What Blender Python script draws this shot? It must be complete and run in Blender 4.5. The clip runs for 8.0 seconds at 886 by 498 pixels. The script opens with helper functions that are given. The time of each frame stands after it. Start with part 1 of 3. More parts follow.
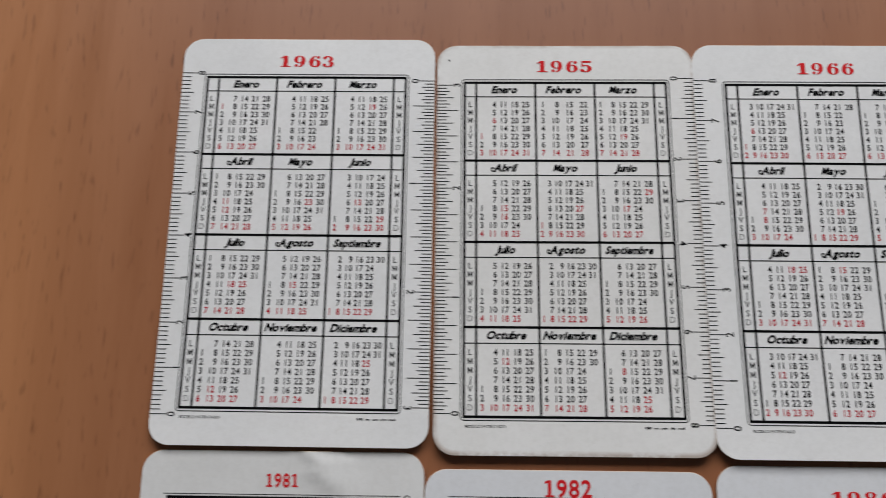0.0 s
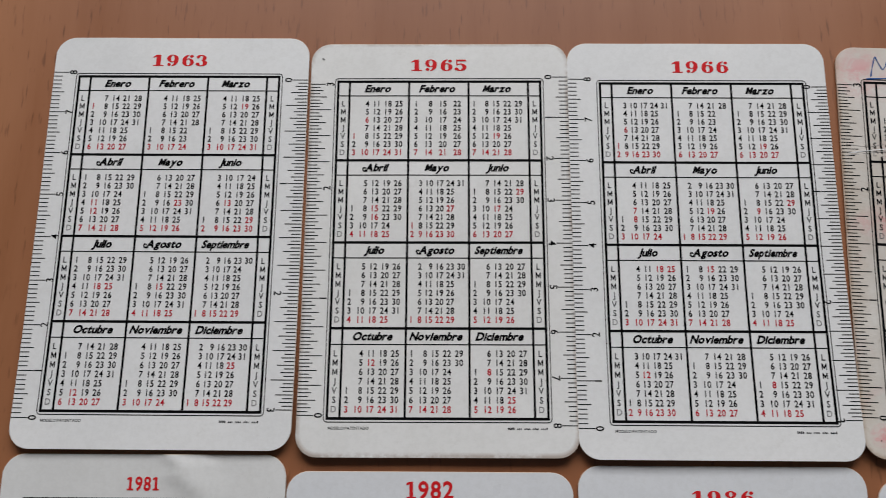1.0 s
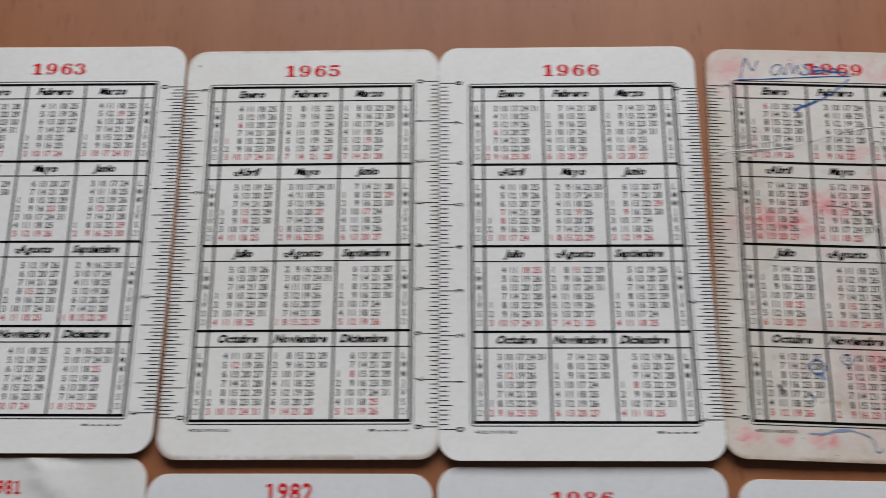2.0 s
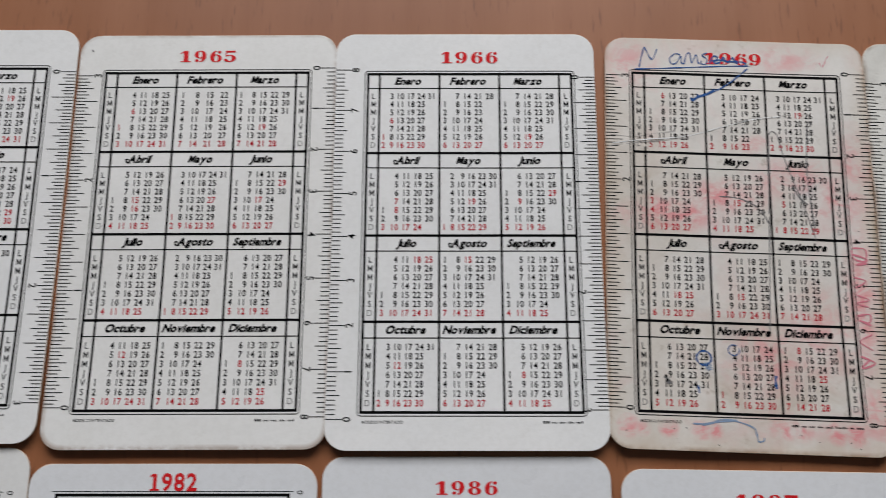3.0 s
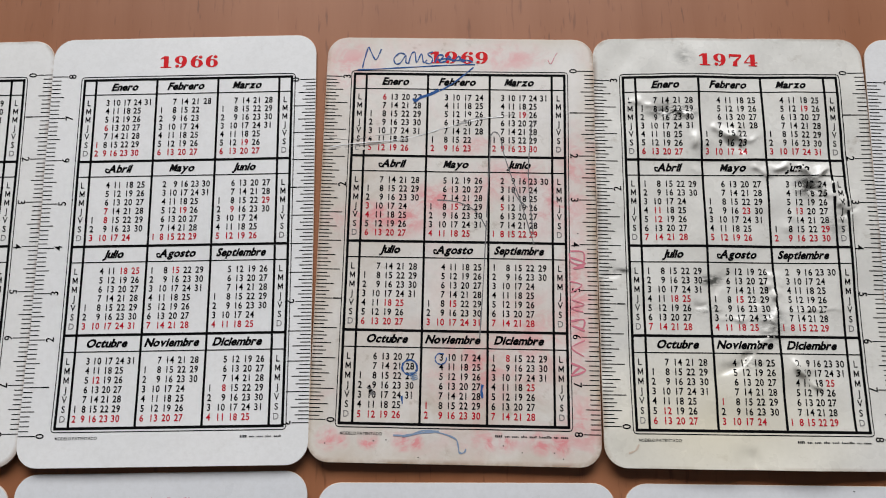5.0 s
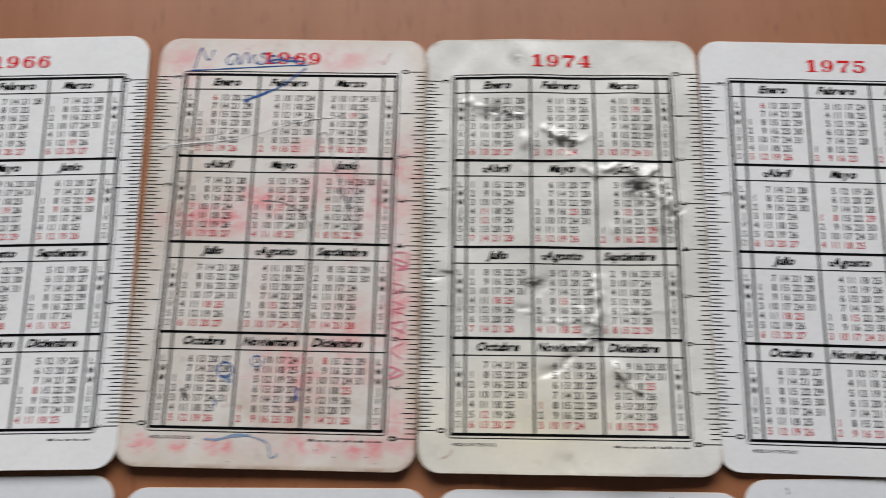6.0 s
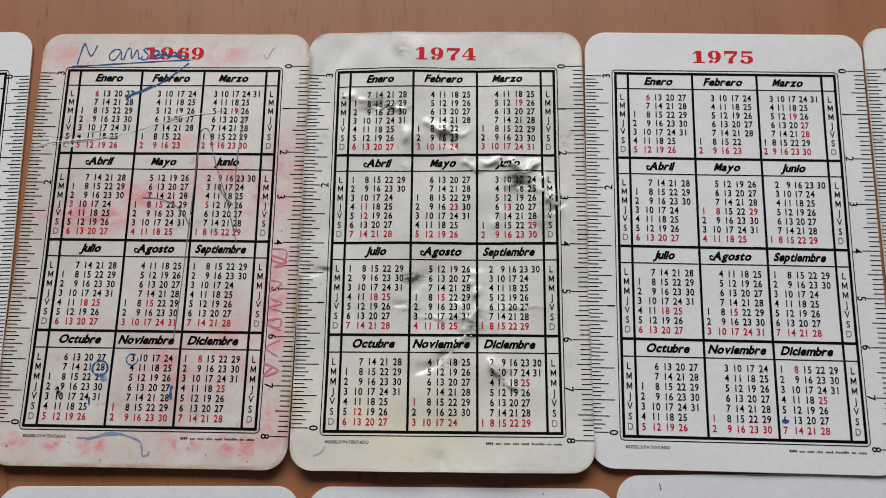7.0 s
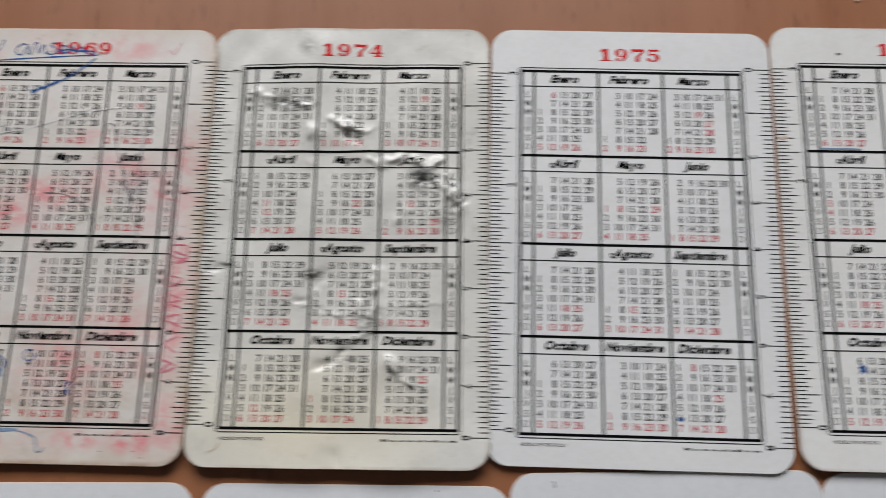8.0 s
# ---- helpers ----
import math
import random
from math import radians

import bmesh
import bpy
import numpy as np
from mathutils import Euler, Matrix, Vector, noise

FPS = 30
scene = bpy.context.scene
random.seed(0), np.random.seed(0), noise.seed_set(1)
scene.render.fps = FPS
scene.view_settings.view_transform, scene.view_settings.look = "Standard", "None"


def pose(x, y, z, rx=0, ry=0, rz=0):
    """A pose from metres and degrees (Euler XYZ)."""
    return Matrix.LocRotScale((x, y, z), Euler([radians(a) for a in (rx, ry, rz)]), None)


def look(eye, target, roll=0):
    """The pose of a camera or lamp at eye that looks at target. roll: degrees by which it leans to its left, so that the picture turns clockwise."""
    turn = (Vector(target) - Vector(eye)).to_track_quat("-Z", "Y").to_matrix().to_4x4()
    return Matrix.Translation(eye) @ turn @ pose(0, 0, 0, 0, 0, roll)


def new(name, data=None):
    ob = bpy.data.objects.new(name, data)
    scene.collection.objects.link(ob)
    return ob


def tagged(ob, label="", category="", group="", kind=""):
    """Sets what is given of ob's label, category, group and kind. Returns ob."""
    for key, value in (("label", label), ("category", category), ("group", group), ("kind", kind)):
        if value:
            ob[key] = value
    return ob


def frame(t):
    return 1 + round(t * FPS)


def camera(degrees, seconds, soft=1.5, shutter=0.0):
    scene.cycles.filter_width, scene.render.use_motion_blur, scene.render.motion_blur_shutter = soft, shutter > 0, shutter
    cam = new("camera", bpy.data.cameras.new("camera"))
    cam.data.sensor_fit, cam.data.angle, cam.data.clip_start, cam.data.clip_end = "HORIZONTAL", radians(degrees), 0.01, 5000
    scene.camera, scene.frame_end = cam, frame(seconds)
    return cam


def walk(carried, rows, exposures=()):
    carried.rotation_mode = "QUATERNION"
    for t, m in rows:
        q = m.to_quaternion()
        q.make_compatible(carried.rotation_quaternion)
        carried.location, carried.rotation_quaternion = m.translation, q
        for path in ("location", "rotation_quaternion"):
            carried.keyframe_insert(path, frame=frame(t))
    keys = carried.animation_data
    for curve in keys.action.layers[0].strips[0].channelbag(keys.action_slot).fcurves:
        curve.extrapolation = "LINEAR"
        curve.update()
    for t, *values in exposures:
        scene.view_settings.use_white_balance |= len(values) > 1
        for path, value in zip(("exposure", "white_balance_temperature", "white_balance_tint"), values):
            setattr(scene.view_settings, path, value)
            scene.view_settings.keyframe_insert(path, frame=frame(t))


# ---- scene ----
# The camera glides sideways, about 16 cm over the table.
cam = camera(60.0, 8.0, soft=0.9, shutter=0.6)
ROWS = [
    (0.0, -0.02503, -0.03896, 0.16945, 12.389, 1.052, 0.551),
    (0.5, -0.01143, -0.03836, 0.16825, 12.166, 0.429, 0.334),
    (0.8, -0.00206, -0.03726, 0.16841, 11.927, 0.406, 0.239),
    (0.9, 0.00041, -0.03702, 0.16849, 11.881, 0.440, 0.212),
    (1.0, 0.00262, -0.03699, 0.16849, 11.877, 0.496, 0.190),
    (1.1, 0.00382, -0.03730, 0.16846, 12.180, 0.612, 0.164),
    (1.2, 0.00510, -0.03786, 0.16836, 12.535, 0.770, 0.144),
    (1.3, 0.00600, -0.03850, 0.16823, 12.662, 0.960, 0.124),
    (1.4, 0.00751, -0.03879, 0.16800, 12.047, 1.481, 0.099),
    (1.5, 0.00810, -0.03958, 0.16804, 12.409, 1.201, 0.077),
    (1.6, 0.01233, -0.03990, 0.16804, 12.640, 1.245, 0.046),
    (1.7, 0.01720, -0.04006, 0.16813, 12.880, 1.265, 0.013),
    (1.8, 0.02320, -0.04028, 0.16813, 13.100, 1.231, -0.032),
    (2.0, 0.03427, -0.04072, 0.16812, 13.250, 1.163, -0.123),
    (2.2, 0.04265, -0.04135, 0.16718, 13.410, 0.708, -0.315),
    (3.3, 0.06837, -0.03829, 0.16729, 11.539, 0.150, -0.076),
    (3.5, 0.08291, -0.03965, 0.16511, 11.833, 0.313, -0.079),
    (3.7, 0.09606, -0.03892, 0.16430, 11.904, 0.249, -0.484),
    (3.9, 0.10484, -0.03758, 0.16373, 11.886, 0.156, -0.928),
    (4.0, 0.10823, -0.03709, 0.16345, 11.926, 0.158, -1.112),
    (4.2, 0.11511, -0.03639, 0.16281, 12.083, 1.029, -1.112),
    (5.3, 0.12580, -0.03347, 0.16309, 10.245, 0.930, -0.864),
    (5.5, 0.13343, -0.03138, 0.16351, 9.647, 1.168, -0.606),
    (5.8, 0.14801, -0.03584, 0.16104, 11.436, 1.067, -0.738),
    (6.0, 0.15889, -0.03930, 0.15916, 12.760, 0.995, -0.912),
    (6.2, 0.16895, -0.03958, 0.15876, 12.879, 1.122, -1.232),
    (6.5, 0.18031, -0.03957, 0.15838, 12.802, 1.348, -1.652),
    (6.6, 0.18291, -0.03945, 0.15781, 12.575, 1.440, -1.634),
    (6.7, 0.18470, -0.03904, 0.15729, 12.209, 1.485, -1.549),
    (6.8, 0.18516, -0.03848, 0.15687, 11.788, 1.513, -1.433),
    (7.0, 0.18548, -0.03778, 0.15783, 11.808, 1.397, -1.232),
    (7.2, 0.18675, -0.03760, 0.15810, 11.487, 1.465, -1.254),
    (7.4, 0.18864, -0.03760, 0.15846, 11.610, 1.605, -1.310),
    (7.5, 0.18961, -0.03754, 0.15853, 11.613, 1.634, -1.296),
    (7.6, 0.19061, -0.03790, 0.15829, 11.701, 1.546, -1.275),
    (7.7, 0.19205, -0.03822, 0.15796, 11.772, 1.432, -1.225),
    (7.8, 0.19496, -0.03853, 0.15758, 11.832, 1.304, -1.159),
    (7.9, 0.19974, -0.03884, 0.15720, 11.889, 1.172, -1.089),
    (8.0, 0.20527, -0.03914, 0.15685, 11.951, 1.047, -1.027),
]
walk(cam, [(t, pose(x, y, z, rx, ry, rz)) for t, x, y, z, rx, ry, rz in ROWS],
     exposures=[(0.0, -0.08), (1.0, -0.09), (2.2, -0.07), (3.4, 0.04), (4.0, 0.15), (5.5, 0.19), (6.3, 0.10), (7.0, 0.03), (8.0, 0.03)])

MM = 0.001
TABLE_Z = -0.0008          # top of the table
FLOOR_Z = TABLE_Z - 0.75

# ---- world, window light ----
world = bpy.data.worlds.new("sky")
scene.world = world
world.use_nodes = True
wn = world.node_tree.nodes
sky = wn.new("ShaderNodeTexSky")
sky.sky_type = "NISHITA"
sky.sun_disc = False
sky.sun_elevation = radians(40)
sky.sun_rotation = radians(150)
wn["Background"].inputs["Strength"].default_value = 0.10
world.node_tree.links.new(sky.outputs["Color"], wn["Background"].inputs["Color"])

# Room, added and unseen: the window is in the wall beyond the table.
RX0, RX1, RY0, RY1, RZ1 = -1.6, 1.9, -2.2, 0.9, FLOOR_Z + 2.7
WX0, WX1, WZ0, WZ1 = -0.55, 0.75, FLOOR_Z + 1.15, FLOOR_Z + 1.85

lamp_data = bpy.data.lights.new("window_light", "AREA")
lamp_data.shape = "RECTANGLE"
lamp_data.size, lamp_data.size_y = WX1 - WX0, WZ1 - WZ0
lamp_data.energy = 24.2
lamp_data.color = (0.968, 0.963, 0.982)
lamp = new("window_light", lamp_data)
lamp.matrix_world = look(((WX0 + WX1) / 2, RY1 + 0.02, (WZ0 + WZ1) / 2), ((WX0 + WX1) / 2, 0, (WZ0 + WZ1) / 2))


# ---- materials ----
def material(name, colour, rough=0.5, spec=0.5):
    m = bpy.data.materials.new(name)
    m.use_nodes = True
    b = m.node_tree.nodes["Principled BSDF"]
    b.inputs["Base Color"].default_value = (*colour, 1)
    b.inputs["Roughness"].default_value = rough
    b.inputs["Specular IOR Level"].default_value = spec
    return m


class Nodes:
    """Short hand for building a node tree."""

    def __init__(self, m):
        self.t = m.node_tree
        self.b = self.t.nodes["Principled BSDF"]
        self.co = self.t.nodes.new("ShaderNodeTexCoord").outputs["Object"]

    def link(self, a, b):
        self.t.links.new(a, b)

    def mapped(self, loc=(0, 0, 0), scale=(1, 1, 1), rot=(0, 0, 0)):
        n = self.t.nodes.new("ShaderNodeMapping")
        n.inputs["Location"].default_value = loc
        n.inputs["Scale"].default_value = scale
        n.inputs["Rotation"].default_value = rot
        self.link(self.co, n.inputs["Vector"])
        return n.outputs["Vector"]

    def noise(self, vec, scale, detail=4, rough=0.55, distortion=0.0):
        n = self.t.nodes.new("ShaderNodeTexNoise")
        n.inputs["Scale"].default_value = scale
        n.inputs["Detail"].default_value = detail
        n.inputs["Roughness"].default_value = rough
        n.inputs["Distortion"].default_value = distortion
        self.link(vec, n.inputs["Vector"])
        return n.outputs["Fac"]

    def ramp(self, fac, stops):
        n = self.t.nodes.new("ShaderNodeValToRGB")
        e = n.color_ramp.elements
        while len(e) < len(stops):
            e.new(0.5)
        for k, (p, c) in enumerate(stops):
            e[k].position = p
            e[k].color = (*c, 1) if len(c) == 3 else c
        self.link(fac, n.inputs["Fac"])
        return n.outputs["Color"]

    def math(self, op, a, b=0.0, clamp=False):
        n = self.t.nodes.new("ShaderNodeMath")
        n.operation = op
        n.use_clamp = clamp
        for k, v in enumerate((a, b)):
            if isinstance(v, (int, float)):
                n.inputs[k].default_value = v
            else:
                self.link(v, n.inputs[k])
        return n.outputs[0]

    def mix(self, fac, a, b, blend="MIX"):
        n = self.t.nodes.new("ShaderNodeMix")
        n.data_type = "RGBA"
        n.blend_type = blend
        for key, v in ((0, fac), (6, a), (7, b)):
            if isinstance(v, tuple):
                n.inputs[key].default_value = (*v, 1)
            elif isinstance(v, (int, float)):
                n.inputs[key].default_value = v
            else:
                self.link(v, n.inputs[key])
        return n.outputs[2]

    def blob(self, x, y, rx, ry):
        """1 in the middle of an ellipse (millimetres), falling to 0 at its rim."""
        v = self.mapped((-x / rx, -y / ry, 0), (1000 / rx, 1000 / ry, 0))
        n = self.t.nodes.new("ShaderNodeVectorMath")
        n.operation = "LENGTH"
        self.link(v, n.inputs[0])
        return self.math("SUBTRACT", 1.0, n.outputs["Value"], clamp=True)

    def rim(self, width=0.9):
        """1 on a card's rounded rim, 0 from width millimetres inwards."""
        sep = self.t.nodes.new("ShaderNodeSeparateXYZ")
        self.link(self.co, sep.inputs[0])
        x = self.math("MAXIMUM", self.math("SUBTRACT", self.math("MULTIPLY", self.math("ABSOLUTE", sep.outputs["X"]), 1000), 25.5), 0)
        y = self.math("SUBTRACT", self.math("MULTIPLY", sep.outputs["Y"], 1000), 0.9)
        y = self.math("MAXIMUM", self.math("SUBTRACT", self.math("ABSOLUTE", y), 42.8), 0)
        d = self.math("SQRT", self.math("ADD", self.math("MULTIPLY", x, x), self.math("MULTIPLY", y, y)))
        return self.math("DIVIDE", self.math("SUBTRACT", d, 4.6 - width), width, clamp=True)

    def bump(self, fac, strength, distance):
        n = self.t.nodes.new("ShaderNodeBump")
        n.inputs["Strength"].default_value = strength
        n.inputs["Distance"].default_value = distance
        self.link(fac, n.inputs["Height"])
        self.link(n.outputs["Normal"], self.b.inputs["Normal"])


def paper_material(name, light, dark, dirt=0.0, seed=0.0, rough=0.42, rim=0.0):
    """Coated card stock: faint mottling, fibres and handling dirt."""
    m = material(name, light, rough)
    n = Nodes(m)
    v = n.mapped((seed, seed * 0.7, 0))
    broad = n.noise(v, 38, 3, 0.6)
    base = n.ramp(broad, [(0.3, dark), (0.68, light)])
    fine = n.noise(v, 900, 2, 0.7)
    base = n.mix(0.10, base, n.ramp(fine, [(0.35, (0.45, 0.44, 0.40)), (0.6, light)]))
    if dirt:
        spots = n.noise(v, 210, 5, 0.75)
        base = n.mix(n.math("MULTIPLY", n.ramp(spots, [(0.60, (0, 0, 0)), (0.72, (1, 1, 1))]), dirt), base, (0.30, 0.25, 0.18))
    if rim:
        worn = n.math("MULTIPLY", n.rim(), n.ramp(n.noise(v, 130, 5, 0.7), [(0.38, (0, 0, 0)), (0.56, (1, 1, 1))]))
        base = n.mix(n.math("MULTIPLY", worn, rim), base, (0.26, 0.16, 0.095))
    n.link(base, n.b.inputs["Base Color"])
    n.link(n.ramp(n.noise(v, 160, 3), [(0.3, (rough - 0.08,) * 3), (0.7, (rough + 0.10,) * 3)]), n.b.inputs["Roughness"])
    n.bump(n.noise(v, 1500, 2), 0.10, 0.0001)
    return m, n, base


white_card, _, _ = paper_material("white_card", (0.80, 0.80, 0.785), (0.75, 0.755, 0.745), 0.10, 0.3)
cream_card, _, _ = paper_material("cream_card", (0.79, 0.787, 0.765), (0.735, 0.73, 0.70), 0.13, 2.1, rim=0.6)
plain_card, _, _ = paper_material("plain_card", (0.77, 0.77, 0.75), (0.72, 0.72, 0.70), 0.06, 3.3)
neutral_card, _, _ = paper_material("neutral_card", (0.785, 0.785, 0.775), (0.735, 0.74, 0.735), 0.08, 5.9, 0.36)
# bluish base stands in for sky reflected in the glossy lower cards
cool_card, _, _ = paper_material("cool_card", (0.78, 0.79, 0.80), (0.73, 0.745, 0.76), 0.08, 4.7, 0.34)

# The yellowed card with pale foot.
crumpled_card, n, base = paper_material("crumpled_card", (0.76, 0.75, 0.70), (0.67, 0.655, 0.60), 0.35, 6.2, 0.28, 0.6)
foot = n.math("MULTIPLY", n.blob(-8, -38, 34, 20), 0.75)
base = n.mix(foot, base, (0.70, 0.64, 0.47))
# dark grey patches, most of them on the creases, broken up by noise
blotch = None
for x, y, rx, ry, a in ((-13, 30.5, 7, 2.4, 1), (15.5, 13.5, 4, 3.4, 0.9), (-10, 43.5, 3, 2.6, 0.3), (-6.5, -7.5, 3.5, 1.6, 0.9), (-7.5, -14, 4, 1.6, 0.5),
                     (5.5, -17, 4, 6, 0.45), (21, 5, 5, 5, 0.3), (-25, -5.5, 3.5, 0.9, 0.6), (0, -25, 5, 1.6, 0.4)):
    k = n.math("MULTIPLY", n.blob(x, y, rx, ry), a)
    blotch = k if blotch is None else n.math("MAXIMUM", blotch, k)
blotch = n.math("MULTIPLY", blotch, n.ramp(n.noise(n.mapped(scale=(1, 2.2, 1)), 420, 5, 0.7), [(0.40, (0, 0, 0)), (0.58, (1, 1, 1))]))
base = n.mix(n.math("MULTIPLY", blotch, 1.9, clamp=True), base, (0.10, 0.10, 0.09))
n.link(base, n.b.inputs["Base Color"])

# The stained card: pink dye that ran, grubby rim.
stained_card, n, base = paper_material("stained_card", (0.765, 0.745, 0.705), (0.67, 0.64, 0.585), 0.55, 9.4, 0.45, 1.0)
grubby = n.math("MULTIPLY", n.rim(4.5), n.ramp(n.noise(n.mapped((2, 5, 0)), 90, 5, 0.7), [(0.35, (0.25, 0.25, 0.25)), (0.65, (1, 1, 1))]))
base = n.mix(n.math("MULTIPLY", grubby, 0.6), base, (0.56, 0.44, 0.31))
grime = n.math("MULTIPLY", n.math("ADD", n.math("MAXIMUM", n.blob(2, -34, 46, 34), n.blob(-22, 8, 16, 44)), 0.25),
               n.ramp(n.noise(n.mapped((1, 8, 0)), 75, 6, 0.72, 0.6), [(0.36, (0.15, 0.15, 0.15)), (0.62, (1, 1, 1))]))
base = n.mix(n.math("MULTIPLY", grime, 0.55), base, (0.50, 0.41, 0.32))
pink = None
for x, y, rx, ry, a in ((-24, 41, 8, 8, 0.7), (11, 43, 12, 5, 0.6), (-16, 5, 14, 5, 1.25), (-4, 9.5, 14, 5, 1.0), (13, 14, 14, 6, 0.9),
                        (22, 9, 9, 9, 0.8), (5, -27, 14, 11, 0.75), (17, -21, 12, 14, 0.6), (26, -14, 5, 22, 0.95), (26.5, -38, 6, 8, 0.9),
                        (-17.4, -42.2, 2.6, 2.4, 1.6), (-10.6, -42.3, 2.6, 2.4, 1.6), (-7.6, -42.2, 2.2, 2.2, 1.5), (-26, -42, 3, 3, 1.3), (-23, -42.4, 2, 2, 1.1), (7.5, -42, 2.6, 2.4, 1.2), (11, -42, 3, 2.6, 1.2), (18, -42, 3, 3, 1.4), (22, -42.2, 3, 3, 1.4), (8, -41, 16, 4, 0.5), (26, 17, 6, 12, 0.6), (4, 22, 5, 3, 0.7)):
    k = n.math("MULTIPLY", n.blob(x, y, rx, ry), a)
    pink = k if pink is None else n.math("MAXIMUM", pink, k)
mottle = n.ramp(n.noise(n.mapped(scale=(1, 1.3, 1)), 230, 6, 0.7, 0.5), [(0.44, (0, 0, 0)), (0.60, (1, 1, 1))])
faint = n.ramp(n.noise(n.mapped((3, 1, 0)), 70, 4, 0.6, 1.0), [(0.52, (0, 0, 0)), (0.75, (1, 1, 1))])
pink = n.math("MULTIPLY", pink, n.math("ADD", mottle, 0.25), clamp=True)
pink = n.math("ADD", n.math("MULTIPLY", pink, 0.85), n.math("MULTIPLY", faint, 0.18), clamp=True)
base = n.mix(pink, base, (0.72, 0.25, 0.26))
blue = n.math("MULTIPLY", n.math("MAXIMUM", n.blob(-7, -27, 8, 6), n.math("MAXIMUM", n.blob(-4, -10, 9, 20), n.blob(15, 8, 4, 12))),
              n.ramp(n.noise(n.mapped((7, 2, 0)), 140, 4), [(0.45, (0, 0, 0)), (0.7, (1, 1, 1))]))
base = n.mix(n.math("MULTIPLY", blue, 0.35), base, (0.33, 0.38, 0.46))
n.link(base, n.b.inputs["Base Color"])

card_edge = material("card_edge", (0.60, 0.48, 0.38), 0.8, 0.2)
black_ink = material("black_ink", (0.003, 0.003, 0.0035), 0.7, 0.05)
grey_ink = material("grey_ink", (0.16, 0.15, 0.15), 0.5, 0.3)
red_ink = material("red_ink", (0.46, 0.012, 0.026), 0.6, 0.1)
year_ink = material("year_ink", (0.62, 0.016, 0.020), 0.6, 0.1)
blue_ink = material("blue_ink", (0.035, 0.10, 0.28), 0.6, 0.1)
faded_blue_ink = material("faded_blue_ink", (0.22, 0.30, 0.42), 0.6, 0.2)
worn_grey = material("worn_grey", (0.42, 0.40, 0.38), 0.7, 0.1)
pencil = material("pencil", (0.17, 0.165, 0.165), 0.6, 0.2)
pink_ink = material("pink_ink", (0.62, 0.20, 0.25), 0.6, 0.2)


def wood_material():
    m = material("table_wood", (0.25, 0.11, 0.05), 0.42, 0.4)
    n = Nodes(m)
    tilt = (0, 0, radians(-3))
    broad = n.noise(n.mapped(rot=tilt, scale=(1, 0.16, 1)), 11, 3, 0.5, 0.4)
    grain = n.noise(n.mapped(rot=tilt, scale=(1, 0.08, 1)), 120, 5, 0.6, 0.5)
    fibre = n.noise(n.mapped(rot=tilt, scale=(1, 0.13, 1)), 1000, 2, 0.5)
    where = n.noise(n.mapped((5, 3, 0), rot=tilt, scale=(1, 0.3, 1)), 60, 3, 0.6)
    base = n.ramp(broad, [(0.30, (0.262, 0.097, 0.040)), (0.52, (0.308, 0.122, 0.054)), (0.75, (0.352, 0.147, 0.070))])
    base = n.mix(0.22, base, n.ramp(grain, [(0.30, (0.19, 0.070, 0.030)), (0.65, (0.39, 0.170, 0.083))]))
    # a paler strip of veneer at the table's left end
    sep = n.t.nodes.new("ShaderNodeSeparateXYZ")
    n.link(n.mapped(rot=tilt), sep.inputs[0])
    strip = n.math("ADD", n.math("MULTIPLY", sep.outputs["X"], -22.0), n.math("MULTIPLY", broad, 1.2))
    strip = n.math("SUBTRACT", strip, 4.6, clamp=True)
    base = n.mix(n.math("MULTIPLY", strip, 0.8), base, n.mix(1.0, base, (1.0, 0.86, 0.70), "DIVIDE"))
    base = n.mix(n.math("MULTIPLY", strip, 0.65), base, n.ramp(grain, [(0.30, (0.41, 0.160, 0.055)), (0.65, (0.50, 0.205, 0.074))]))
    pores = n.math("MULTIPLY", n.ramp(fibre, [(0.30, (1, 1, 1)), (0.39, (0, 0, 0))]), n.ramp(where, [(0.36, (0.35, 0.35, 0.35)), (0.62, (1, 1, 1))]))
    base = n.mix(n.math("MULTIPLY", pores, 0.5), base, (0.085, 0.030, 0.014))
    n.link(base, n.b.inputs["Base Color"])
    n.link(n.ramp(grain, [(0.3, (0.36,) * 3), (0.7, (0.50,) * 3)]), n.b.inputs["Roughness"])
    n.bump(fibre, 0.12, 0.0002)
    return m


table_wood = wood_material()


def plaster(name, colour):
    m = material(name, colour, 0.85, 0.2)
    n = Nodes(m)
    n.link(n.ramp(n.noise(n.co, 6, 5), [(0.3, tuple(c * 0.94 for c in colour)), (0.7, colour)]), n.b.inputs["Base Color"])
    n.bump(n.noise(n.co, 90, 3), 0.15, 0.002)
    return m


# unseen walls, ceiling and floor are kept dark so bounce leaves shadows deep
wall_paint = plaster("wall_paint", (0.15, 0.135, 0.12))
ceiling_paint = plaster("ceiling_paint", (0.30, 0.30, 0.30))
floor_tile = plaster("floor_tile", (0.16, 0.12, 0.09))


# ---- mesh helpers ----
def part(name, bm, mat, parent=None, label=""):
    """Link a bmesh as one mesh object under a thing or a part."""
    me = bpy.data.meshes.new(name)
    bm.to_mesh(me)
    bm.free()
    me.materials.append(mat)
    ob = new(name, me)
    ob.parent = parent
    return tagged(ob, label)


def box(bm, x0, x1, y0, y1, z0, z1, bevel=0.0):
    r = bmesh.ops.create_cube(bm, size=1, matrix=Matrix.LocRotScale(((x0 + x1) / 2, (y0 + y1) / 2, (z0 + z1) / 2), None, (x1 - x0, y1 - y0, z1 - z0)))
    if bevel:
        edges = list({e for v in r["verts"] for e in v.link_edges})
        bmesh.ops.bevel(bm, geom=edges, offset=bevel, segments=2, profile=0.5, affect="EDGES")


